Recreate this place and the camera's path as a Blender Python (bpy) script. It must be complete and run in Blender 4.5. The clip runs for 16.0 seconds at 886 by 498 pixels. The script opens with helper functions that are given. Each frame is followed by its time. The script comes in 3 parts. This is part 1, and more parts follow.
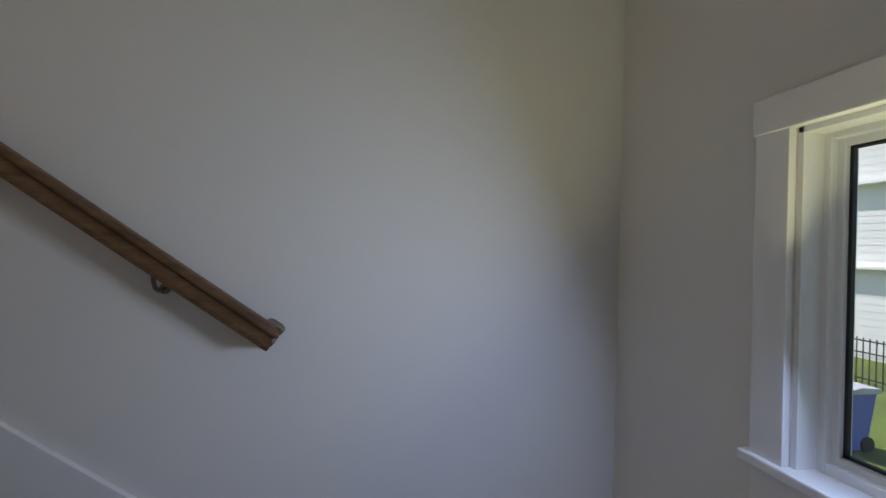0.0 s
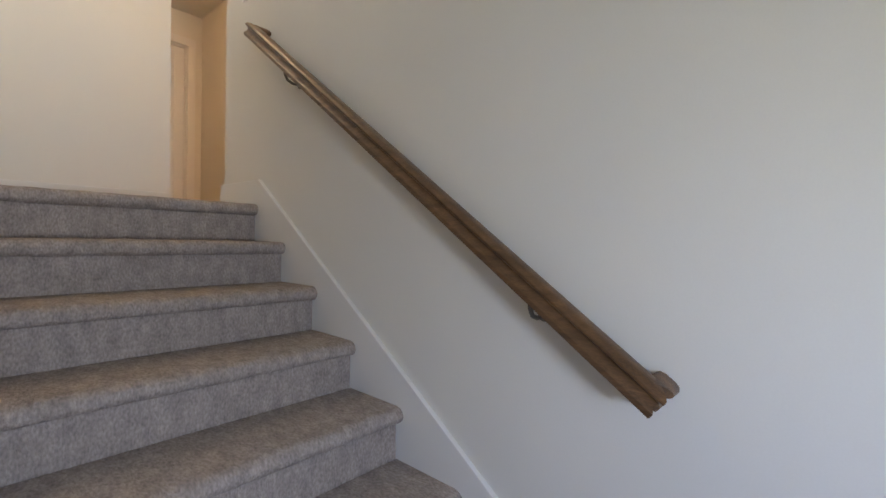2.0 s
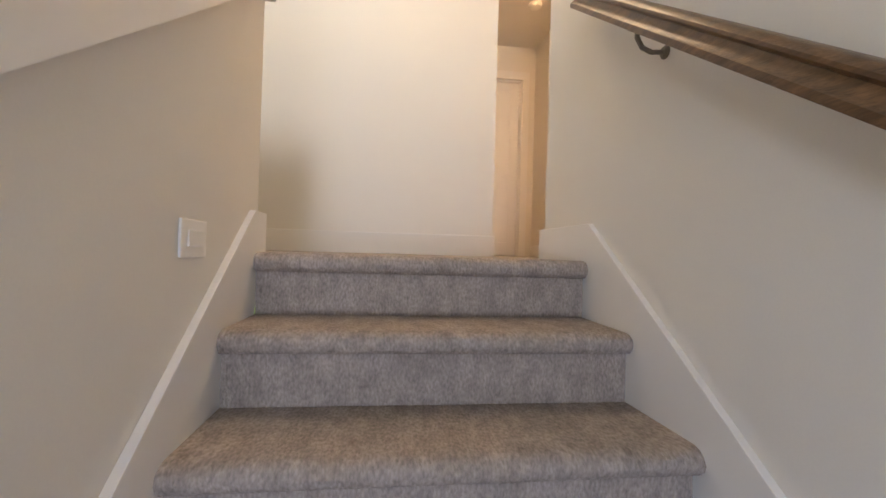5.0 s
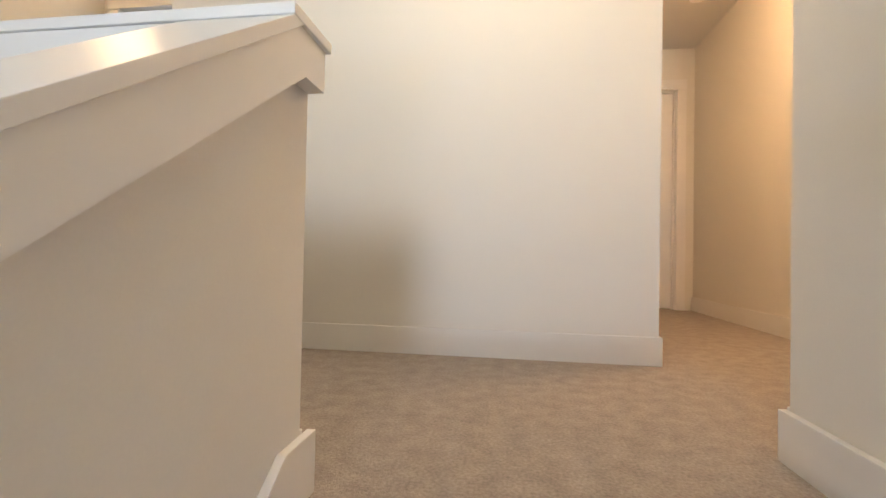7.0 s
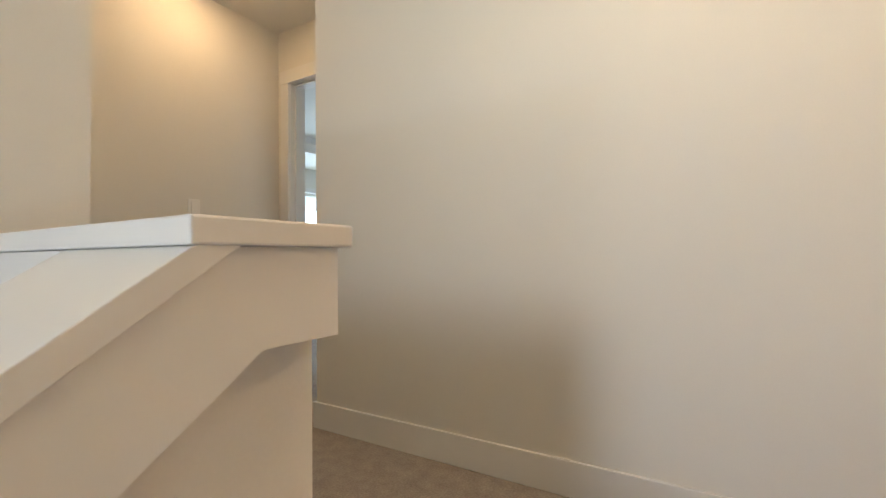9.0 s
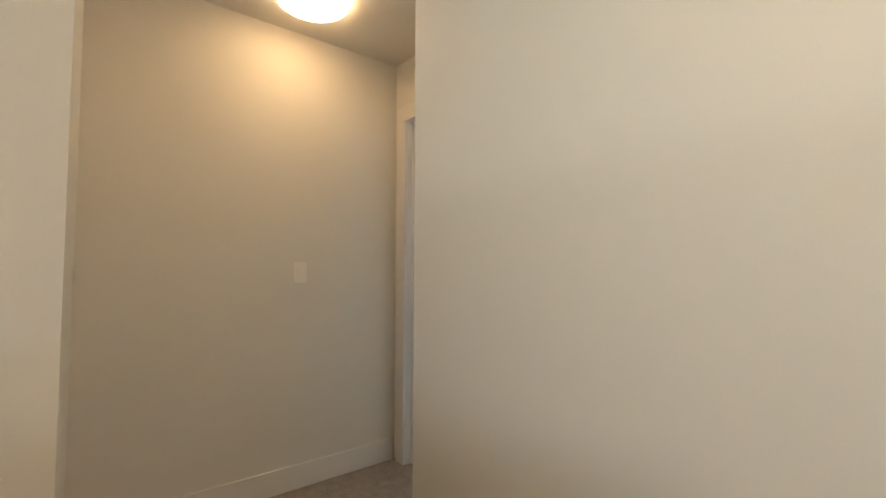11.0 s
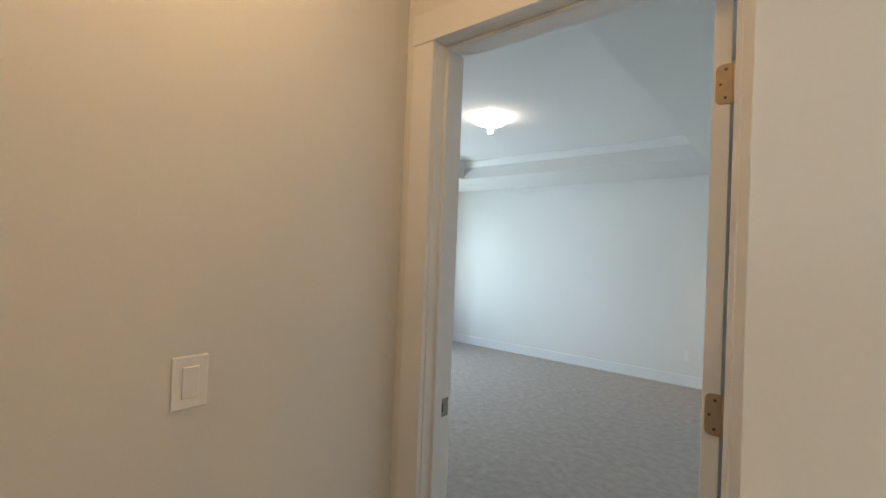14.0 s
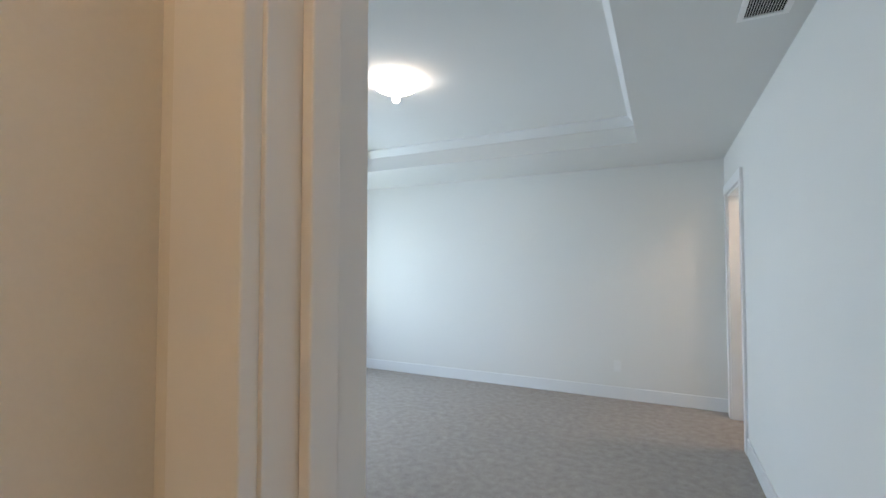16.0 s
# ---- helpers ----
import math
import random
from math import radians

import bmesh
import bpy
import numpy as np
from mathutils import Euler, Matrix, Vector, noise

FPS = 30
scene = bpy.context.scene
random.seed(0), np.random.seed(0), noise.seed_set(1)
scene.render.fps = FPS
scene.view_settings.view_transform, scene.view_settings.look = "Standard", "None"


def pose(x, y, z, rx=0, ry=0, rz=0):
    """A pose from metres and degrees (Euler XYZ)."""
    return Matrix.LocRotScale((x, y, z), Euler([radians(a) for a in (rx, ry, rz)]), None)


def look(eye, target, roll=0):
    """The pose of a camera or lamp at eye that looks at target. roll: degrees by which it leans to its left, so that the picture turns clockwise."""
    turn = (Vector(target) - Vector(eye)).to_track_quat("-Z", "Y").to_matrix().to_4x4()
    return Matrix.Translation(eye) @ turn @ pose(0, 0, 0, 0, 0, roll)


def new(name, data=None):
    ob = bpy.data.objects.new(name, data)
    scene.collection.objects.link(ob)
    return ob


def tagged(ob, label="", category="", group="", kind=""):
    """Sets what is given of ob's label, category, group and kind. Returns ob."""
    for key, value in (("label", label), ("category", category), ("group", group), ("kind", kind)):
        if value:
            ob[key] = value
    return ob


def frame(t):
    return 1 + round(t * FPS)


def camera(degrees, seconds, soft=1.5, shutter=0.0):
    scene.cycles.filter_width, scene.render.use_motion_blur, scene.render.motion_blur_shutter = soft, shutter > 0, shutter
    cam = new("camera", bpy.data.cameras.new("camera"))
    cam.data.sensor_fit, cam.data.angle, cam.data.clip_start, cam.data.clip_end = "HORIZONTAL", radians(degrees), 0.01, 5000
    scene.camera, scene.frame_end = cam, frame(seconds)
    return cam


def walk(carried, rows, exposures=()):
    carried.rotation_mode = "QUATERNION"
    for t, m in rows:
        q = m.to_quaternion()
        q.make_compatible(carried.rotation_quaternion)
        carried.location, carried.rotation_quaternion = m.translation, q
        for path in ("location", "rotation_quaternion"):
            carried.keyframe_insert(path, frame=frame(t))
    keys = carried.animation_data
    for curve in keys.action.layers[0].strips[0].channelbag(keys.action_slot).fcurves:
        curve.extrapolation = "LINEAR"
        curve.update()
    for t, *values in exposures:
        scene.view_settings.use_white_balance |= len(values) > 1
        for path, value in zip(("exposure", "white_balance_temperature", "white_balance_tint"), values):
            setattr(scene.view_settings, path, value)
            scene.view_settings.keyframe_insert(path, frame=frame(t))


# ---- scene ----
cam = camera(89.8, 16.0)
PATH = [
    (0, (-1.364, -2.088, -0.214), (0.604, -2.448, -0.215), 1.4),
    (0.5, (-1.298, -2.119, -0.139), (0.698, -2.043, -0.232), -0.1),
    (1, (-1.215, -2.149, -0.132), (0.704, -1.59, -0.217), -0.3),
    (1.5, (-1.162, -2.136, -0.151), (0.584, -1.161, -0.196), 1.3),
    (2, (-1.04, -2.115, -0.152), (0.455, -0.787, -0.196), 1.3),
    (2.5, (-0.936, -2.067, -0.136), (0.273, -0.475, -0.192), 0.6),
    (3, (-0.814, -1.978, -0.131), (0.093, -0.196, -0.177), -0.3),
    (3.5, (-0.713, -1.834, -0.137), (-0.066, 0.059, -0.148), -0.1),
    (4, (-0.666, -1.644, -0.119), (-0.224, 0.306, -0.105), 0.7),
    (6.3, (-0.641, -0.956, 0.294), (-0.587, 1.043, 0.316), 1.2),
    (6.5, (-0.638, -0.895, 0.341), (-0.663, 1.105, 0.369), 1.0),
    (7, (-0.652, -0.7, 0.462), (-0.941, 1.279, 0.493), 1.1),
    (7.5, (-0.687, -0.562, 0.591), (-1.063, 1.402, 0.566), 1.8),
    (8, (-0.655, -0.433, 0.642), (-1.291, 1.461, 0.714), 0.6),
    (8.5, (-0.667, -0.316, 0.735), (-1.523, 1.491, 0.775), 0.0),
    (9, (-0.709, -0.196, 0.837), (-1.753, 1.51, 0.87), -0.5),
    (9.5, (-0.768, -0.063, 0.93), (-1.952, 1.548, 0.972), -0.0),
    (10, (-0.806, 0.07, 1.065), (-2.143, 1.557, 1.064), -1.4),
    (10.2, (-0.831, 0.135, 1.084), (-2.237, 1.557, 1.118), -1.2),
    (12.3, (-1.529, 0.629, 1.334), (-3.133, 1.819, 1.42), 0.7),
    (12.5, (-1.635, 0.65, 1.361), (-3.171, 1.927, 1.442), 0.6),
    (13, (-1.905, 0.723, 1.404), (-3.342, 2.113, 1.452), -0.1),
    (13.5, (-2.111, 0.82, 1.416), (-3.539, 2.219, 1.476), -0.0),
    (14, (-2.361, 0.888, 1.424), (-3.623, 2.439, 1.444), 2.3),
    (14.5, (-2.543, 1.013, 1.409), (-3.61, 2.705, 1.413), 1.8),
    (15, (-2.715, 1.206, 1.392), (-3.629, 2.985, 1.41), 1.2),
    (15.5, (-2.865, 1.429, 1.4), (-3.691, 3.251, 1.433), 0.5),
    (16, (-2.964, 1.654, 1.412), (-3.843, 3.449, 1.48), 0.0),
]
EXPOSURES = [(0, 0.77, 6120, 15), (0.5, 1.10, 6150, 14), (1, 1.36, 6180, 14), (1.5, 1.54, 6250, 14), (2.5, 1.74, 6500, 17), (4, 2.04, 6550, 19), (6.5, 2.14, 6250, 16),
             (8.5, 1.84, 6350, 14), (10, 1.70, 6550, 13), (12.5, 1.64, 6750, 13), (14, 1.7, 6500, 15), (16, 1.74, 6320, 18)]
walk(cam, [(t, look(eye, target, roll)) for t, eye, target, roll in PATH], EXPOSURES)

# ---- light ----
world = bpy.data.worlds.new("sky")
world.use_nodes = True
scene.world = world
wn = world.node_tree
sky = wn.nodes.new("ShaderNodeTexSky")
sky.sky_type = "NISHITA"
sky.sun_disc = False
SUN_EL, SUN_AZ = 52.0, 60.0          # degrees; azimuth clockwise from +y
sky.sun_elevation, sky.sun_rotation = radians(SUN_EL), radians(SUN_AZ)
wn.links.new(sky.outputs["Color"], wn.nodes["Background"].inputs["Color"])
wn.nodes["Background"].inputs["Strength"].default_value = 0.10
sun = new("sun", bpy.data.lights.new("sun", "SUN"))
sun.data.energy, sun.data.angle, sun.data.color = 3.4, radians(0.5), (1.0, 0.95, 0.88)
sun.matrix_world = look((0, 0, 0), (-math.sin(radians(SUN_AZ)) * math.cos(radians(SUN_EL)), -math.cos(radians(SUN_AZ)) * math.cos(radians(SUN_EL)), -math.sin(radians(SUN_EL))))


def window_light(name, place, target, width, height, watts, color, spread=180):
    """Skylight that enters by a window, as an area lamp that fills its opening."""
    lamp = new(name, bpy.data.lights.new(name, "AREA"))
    lamp.data.shape, lamp.data.size, lamp.data.size_y = "RECTANGLE", width, height
    lamp.data.energy, lamp.data.color, lamp.data.spread = watts, color, radians(spread)
    lamp.matrix_world = look(place, target)
    return lamp


SKYLIGHT, LAWN_LIGHT = (0.52, 0.66, 1.0), (1.0, 0.96, 0.50)      # sky shines down into a room, the sunlit lawn up
window_light("stairwell_skylight", (-0.91, -2.93, 1.60), (-0.93, -1.93, 1.60), 0.50, 0.80, 2.0, (0.86, 0.92, 1.0), 70)
window_light("stairwell_lawn_light", (-0.91, -2.93, 1.50), (-0.93, -1.93, 1.75), 0.50, 0.8, 0.85, LAWN_LIGHT, 66)
window_light("landing_skylight", (-0.93, -2.88, -0.27), (-0.93, -2.08, -0.62), 0.40, 0.20, 4.4, SKYLIGHT, 175)
window_light("landing_lawn_light", (-0.93, -2.88, -0.30), (-0.93, -2.38, 0.10), 0.40, 0.16, 1.6, LAWN_LIGHT, 170)
window_light("bedroom_skylight", (-7.03, 4.52, 1.295), (-2, 4.52, 0.8), 1.02, 1.32, 10.5, (0.52, 0.73, 1.0))
window_light("bedroom_skylight", (-7.10, 5.66, 1.295), (-2, 5.66, 0.8), 1.02, 1.32, 6.5, (0.52, 0.73, 1.0))
window_light("bedroom_lawn_light", (-7.0, 5.09, 1.1), (-4, 5.09, 2.4), 2.1, 0.9, 5.0, (0.84, 1.0, 0.66))
# the last glow feeds an added fill lamp over the stair head
HALL_GLOW, BED_GLOW, BATH_GLOW, EAST_GLOW, HEAD_FILL_GLOW = 4.7, 6.5, 13.0, 16.5, 8.0
WARM, SOFT, MILD = (1.0, 0.65, 0.32), (1.0, 0.90, 0.74), (1.0, 0.80, 0.58)


# ---- materials ----
def material(name, color, rough=0.6, metal=0.0, spread=0.06, scale=3.0, bump=(), fine=0.0, fine_scale=200.0, stretch=(1, 1, 1), spec=0.5):
    """Procedural surface: large blotches (spread at scale), fine grain (fine at fine_scale), bumps as (scale, height in m) pairs."""
    m = bpy.data.materials.new(name)
    m.use_nodes = True
    nt = m.node_tree
    b = nt.nodes["Principled BSDF"]
    b.inputs["Roughness"].default_value, b.inputs["Metallic"].default_value = rough, metal
    b.inputs["Specular IOR Level"].default_value = spec
    tc = nt.nodes.new("ShaderNodeTexCoord")
    mp = nt.nodes.new("ShaderNodeMapping")
    mp.inputs["Scale"].default_value = stretch
    nt.links.new(tc.outputs["Object"], mp.inputs["Vector"])

    def noise_tex(s, detail=4.0):
        n = nt.nodes.new("ShaderNodeTexNoise")
        n.inputs["Scale"].default_value, n.inputs["Detail"].default_value = s, detail
        nt.links.new(mp.outputs["Vector"], n.inputs["Vector"])
        return n.outputs["Fac"]

    def shade(fac, amount, src):
        r = nt.nodes.new("ShaderNodeMapRange")
        r.inputs["From Min"].default_value, r.inputs["From Max"].default_value = 0.25, 0.75
        r.inputs["To Min"].default_value, r.inputs["To Max"].default_value = 1 - amount, 1 + amount
        nt.links.new(fac, r.inputs["Value"])
        v = nt.nodes.new("ShaderNodeVectorMath")
        v.operation = "SCALE"
        if src is None:
            v.inputs[0].default_value = color
        else:
            nt.links.new(src, v.inputs[0])
        nt.links.new(r.outputs["Result"], v.inputs["Scale"])
        return v.outputs["Vector"]

    col = shade(noise_tex(scale), spread, None)
    if fine:
        col = shade(noise_tex(fine_scale, 3.0), fine, col)
    nt.links.new(col, b.inputs["Base Color"])
    last = None
    for s, h in bump:
        bn = nt.nodes.new("ShaderNodeBump")
        bn.inputs["Strength"].default_value, bn.inputs["Distance"].default_value = 1.0, h
        nt.links.new(noise_tex(s, 2.0), bn.inputs["Height"])
        if last is not None:
            nt.links.new(last, bn.inputs["Normal"])
        last = bn.outputs["Normal"]
    if last is not None:
        nt.links.new(last, b.inputs["Normal"])
    return m


def glow(name, color, strength):
    m = bpy.data.materials.new(name)
    m.use_nodes = True
    b = m.node_tree.nodes["Principled BSDF"]
    b.inputs["Base Color"].default_value = (0.85, 0.85, 0.82, 1)
    b.inputs["Roughness"].default_value = 0.3
    b.inputs["Emission Color"].default_value = (*color, 1)
    b.inputs["Emission Strength"].default_value = strength
    return m


def clear_glass():
    m = bpy.data.materials.new("window glass")
    m.use_nodes = True
    b = m.node_tree.nodes["Principled BSDF"]
    b.inputs["Base Color"].default_value = (0.97, 0.985, 0.98, 1)
    b.inputs["Roughness"].default_value = 0.0
    b.inputs["Transmission Weight"].default_value = 1.0
    b.inputs["IOR"].default_value = 1.45
    return m


PAINT = material("wall paint", (0.75, 0.735, 0.694), 0.75, spread=0.02, scale=0.8, bump=((260, 0.00012), (70, 0.00012)), fine=0.012, spec=0.3)
CEILING = material("ceiling paint", (0.74, 0.73, 0.70), 0.85, spread=0.02, scale=0.7, bump=((120, 0.0004), (40, 0.0003)), spec=0.2)
TRIM = material("trim paint", (0.78, 0.775, 0.76), 0.32, spread=0.02, scale=2.0, bump=((8, 0.0006), (90, 0.00015)))
CARPET = material("carpet pile", (0.385, 0.342, 0.308), 0.95, spread=0.15, scale=17.0, bump=((300, 0.003), (75, 0.003), (6, 0.006)), fine=0.22, fine_scale=125, spec=0.1)
STAIR_CARPET = material("stair carpet", (0.385, 0.335, 0.303), 0.95, spread=0.2, scale=22.0, bump=((160, 0.005), (45, 0.005)), fine=0.3, fine_scale=120, stretch=(1.35, 0.7, 0.7), spec=0.1)
WOOD = material("stained wood", (0.125, 0.066, 0.030), 0.33, spread=0.55, scale=7.0, bump=((60, 0.0006),), fine=0.35, fine_scale=55, stretch=(6, 0.55, 6))
NICKEL = material("satin nickel", (0.30, 0.275, 0.245), 0.45, metal=1.0, spread=0.08, scale=30)
# hinge nickel, with the warm lamplight it reflects put into its colour
WARM_NICKEL = material("lamplight tinted nickel", (0.44, 0.34, 0.235), 0.36, metal=1.0, spread=0.08, scale=40)
STEEL = material("dull grey steel", (0.20, 0.18, 0.16), 0.45, metal=1.0, spread=0.1, scale=30)
BRONZE = material("dark bronze", (0.10, 0.075, 0.055), 0.45, metal=0.8, spread=0.15, scale=30)
PLASTIC = material("white plastic", (0.85, 0.84, 0.81), 0.35, spread=0.01)
# near-black colour for the shade inside the latch hole and the duct
HOLE_SHADE = material("painted hole shade", (0.02, 0.02, 0.02), 0.8)
PLATE = material("painted plastic plate", (0.78, 0.77, 0.74), 0.6, spread=0.01)
VINYL = material("window vinyl", (0.80, 0.81, 0.81), 0.3, spread=0.01)
GASKET = material("black gasket", (0.015, 0.015, 0.015), 0.6)
SIDING = material("lap siding", (0.72, 0.71, 0.68), 0.6, spread=0.04, scale=2, bump=((40, 0.001),))
ROOFING = material("roof shingle", (0.12, 0.115, 0.11), 0.9, spread=0.2, scale=6, fine=0.3)
GRASS = material("lawn", (0.115, 0.155, 0.04), 0.95, spread=0.3, scale=0.6, fine=0.4, fine_scale=30, bump=((60, 0.02),), spec=0.1)
BIN = material("blue plastic", (0.12, 0.14, 0.45), 0.45, spread=0.08, scale=6)
LID = material("grey plastic", (0.42, 0.42, 0.44), 0.45, spread=0.06, scale=6)
LEAF = material("leaf", (0.05, 0.085, 0.025), 0.6, spread=0.3, scale=9)
IRON = material("black iron", (0.02, 0.02, 0.022), 0.5, spread=0.1)
GLASS = clear_glass()
HALL_LIGHT = glow("warm lit glass", WARM, HALL_GLOW)
EAST_LIGHT = glow("warm lit glass east", (1.0, 0.58, 0.26), EAST_GLOW)
# glow of the added stair head lamp, which only brightens the hall
HEAD_FILL = glow("warm fill glow stair head", (1.0, 0.74, 0.43), HEAD_FILL_GLOW)
BED_LIGHT = glow("lit glass", SOFT, BED_GLOW)
BATH_LIGHT = glow("warm lit glass bath", MILD, BATH_GLOW)


# ---- building helpers ----
def box(bm, x0, x1, y0, y1, z0, z1, bevel=0.0, segments=2):
    vs = [bm.verts.new((x, y, z)) for x in (x0, x1) for y in (y0, y1) for z in (z0, z1)]
    fs = [bm.faces.new([vs[i] for i in q]) for q in ((0, 1, 3, 2), (4, 6, 7, 5), (0, 4, 5, 1), (2, 3, 7, 6), (0, 2, 6, 4), (1, 5, 7, 3))]
    if bevel:
        es = {e for f in fs for e in f.edges}
        bmesh.ops.bevel(bm, geom=list(es), offset=bevel, segments=segments, affect="EDGES", profile=0.5)


def prism(bm, profile, a, b, axis="x", bevel=0.0):
    """Extrudes a closed profile of 2D points from a to b along an axis (x: (y, z); y: (x, z); z: (x, y))."""
    def at(p, d):
        return {"x": (d, p[0], p[1]), "y": (p[0], d, p[1]), "z": (p[0], p[1], d)}[axis]
    one = [bm.verts.new(at(p, a)) for p in profile]
    two = [bm.verts.new(at(p, b)) for p in profile]
    n = len(profile)
    fs = [bm.faces.new(one), bm.faces.new(two[::-1])]
    fs += [bm.faces.new((one[i], two[i], two[(i + 1) % n], one[(i + 1) % n])) for i in range(n)]
    if bevel:
        es = {e for f in fs for e in f.edges}
        bmesh.ops.bevel(bm, geom=list(es), offset=bevel, segments=2, affect="EDGES", profile=0.5)


def lathe(bm, profile, centre, steps=32, axis="z"):
    """Turns (radius, height) points round an axis through centre."""
    rings = []
    for r, h in profile:
        ring = []
        for i in range(steps):
            a = 2 * math.pi * i / steps
            p = {"z": (r * math.cos(a), r * math.sin(a), h), "x": (h, r * math.cos(a), r * math.sin(a)), "y": (r * math.cos(a), h, r * math.sin(a))}[axis]
            ring.append(bm.verts.new(Vector(centre) + Vector(p)))
        rings.append(ring)
    for k in range(len(rings) - 1):
        for i in range(steps):
            bm.faces.new((rings[k][i], rings[k][(i + 1) % steps], rings[k + 1][(i + 1) % steps], rings[k + 1][i]))
    for ring in (rings[0], rings[-1]):
        bm.faces.new(ring)


def mesh_object(name, bm, mat, smooth=False):
    bmesh.ops.recalc_face_normals(bm, faces=bm.faces)
    me = bpy.data.meshes.new(name)
    bm.to_mesh(me)
    bm.free()
    me.materials.append(mat)
    if smooth:
        for p in me.polygons:
            p.use_smooth = True
        me.set_sharp_from_angle(angle=radians(40))
    return new(name, me)


def structure(name, bm, mat, label, category="", smooth=False):
    return tagged(mesh_object(name, bm, mat, smooth), label, category or name.split("_")[0], kind="structure")


def thing(name, x, y, z, label, category, group="", kind=""):
    ob = new(name)
    ob.empty_display_size = 0.05
    ob.location = (x, y, z)
    return tagged(ob, label, category, group, kind)


def part(name, bm, mat, parent, label="", smooth=False):
    """One mesh under a thing or a part; the mesh is given in world metres."""
    base = Vector((0, 0, 0))
    p = parent
    while p is not None:
        base += p.location
        p = p.parent
    bmesh.ops.translate(bm, verts=bm.verts, vec=-base)
    ob = mesh_object(name, bm, mat, smooth)
    ob.parent = parent
    return tagged(ob, label)


# ---- plan ----
H = 2.44                     # ceiling above the upper floor
LAND = -1.44                 # landing
RISE, RUN = 0.18, 0.262
XL = -1.036                  # half wall, stair side
XG = -2.19                   # far wall of the stairwell
XW = -3.352                  # end wall of the hall
YF = 1.36                    # hall wall opposite the stairs
YD = 1.89                    # bedroom door wall
YWIN = -2.94                 # window wall of the landing
BX0, BX1, BY0, BY1 = -6.98, -2.40, 2.005, 6.70
XC = 1.043                   # east wall of the side passage
YC = 3.70                    # end of the side passage
DX0, DX1, DZ = -3.225, -2.465, 2.055     # bedroom doorway
WX0, WX1 = -1.20, -0.617     # landing windows
W_LOW, W_HIGH = (-0.64, 0.045), (0.70, 2.05)
UX0, UX1 = -1.22, -0.60      # upper stairwell window

# ---- walls ----
bm = bmesh.new()
box(bm, 0, 0.115, YWIN - 0.12, 0.44, -1.6, H)
structure("wall_stair_east", bm, PAINT, "pale grey painted stairwell wall with the handrail", "wall")
bm = bmesh.new()
box(bm, XG - 0.115, XG, YWIN - 0.12, 0.345, -1.6, H)
structure("wall_stair_west", bm, PAINT, "pale grey painted wall beside the stairwell", "wall")
bm = bmesh.new()
for z0, z1 in ((-1.6, W_LOW[0]), (W_LOW[1], W_HIGH[0]), (W_HIGH[1], H)):
    box(bm, XG, 0, YWIN - 0.12, YWIN, z0, z1)
for (z0, z1), a, b in ((W_LOW, WX0, WX1), (W_HIGH, UX0, UX1)):
    box(bm, XG, a, YWIN - 0.12, YWIN, z0, z1)
    box(bm, b, 0, YWIN - 0.12, YWIN, z0, z1)
structure("wall_landing", bm, PAINT, "pale grey painted outer wall of the landing with windows", "wall")
bm = bmesh.new()
box(bm, XW, XG - 0.115, 0.23, 0.345, 0, H)
structure("wall_hall_south", bm, PAINT, "cream painted wall at the end of the hall", "wall")
bm = bmesh.new()
box(bm, XW - 0.115, XW, 0.23, YD, 0, H)
structure("wall_hall_west", bm, PAINT, "warm cream painted hall wall with a light switch", "wall")
bm = bmesh.new()
J = 0.018                    # jamb thickness
box(bm, BX0, DX0 - J, YD, BY0, 0, H)
box(bm, DX0 - J, DX1 + J, YD, BY0, DZ + J, H)
box(bm, DX1 + J, BX1, YD, BY0, 0, H)
structure("wall_bedroom_south", bm, PAINT, "painted wall round the bedroom doorway", "wall")
bm = bmesh.new()
box(bm, BX1, 0.005, YF, YF + 0.115, 0, H)
structure("wall_hall_north", bm, PAINT, "smooth cream painted hall wall opposite the stairs", "wall")
BO0, BO1 = 5.72, 6.50        # doorway in the bedroom's east wall
bm = bmesh.new()
box(bm, BX1, BX1 + 0.115, YF + 0.115, BO0, 0, H)
box(bm, BX1, BX1 + 0.115, BO0, BO1, DZ, H)
box(bm, BX1, BX1 + 0.115, BO1, BY1, 0, H)
structure("wall_bedroom_east", bm, PAINT, "pale painted bedroom wall with a doorway near the corner", "wall")
bm = bmesh.new()
box(bm, -0.11, 0.005, YF + 0.115, YC, 0, H)
structure("wall_passage_west", bm, PAINT, "painted wall of the side passage", "wall")
bm = bmesh.new()
box(bm, XC, XC + 0.115, 0.325, YC, 0, H)
structure("wall_passage_east", bm, PAINT, "warm lit painted wall of the side passage", "wall")
CD0, CD1 = 0.17, 0.883
bm = bmesh.new()
box(bm, -0.11, CD0 - J, YC, YC + 0.115, 0, H)
box(bm, CD0 - J, CD1 + J, YC, YC + 0.115, DZ + J, H)
box(bm, CD1 + J, XC + 0.115, YC, YC + 0.115, 0, H)
box(bm, CD0 - J, CD1 + J, YC + 0.117, YC + 0.15, 0, DZ + J)
structure("wall_passage_end", bm, PAINT, "painted wall at the end of the side passage", "wall")
bm = bmesh.new()
box(bm, 0.115, XC, 0.325, 0.44, 0, H)
structure("wall_hall_southeast", bm, PAINT, "painted wall behind the stairwell", "wall")
BW0, BW1, BWZ0, BWZ1, BWM = 3.95, 6.23, 0.58, 2.01, 5.09
bm = bmesh.new()
box(bm, BX0 - 0.15, BX0, YD, BW0, 0, 2.8)
box(bm, BX0 - 0.15, BX0, BW0, BW1, 0, BWZ0)
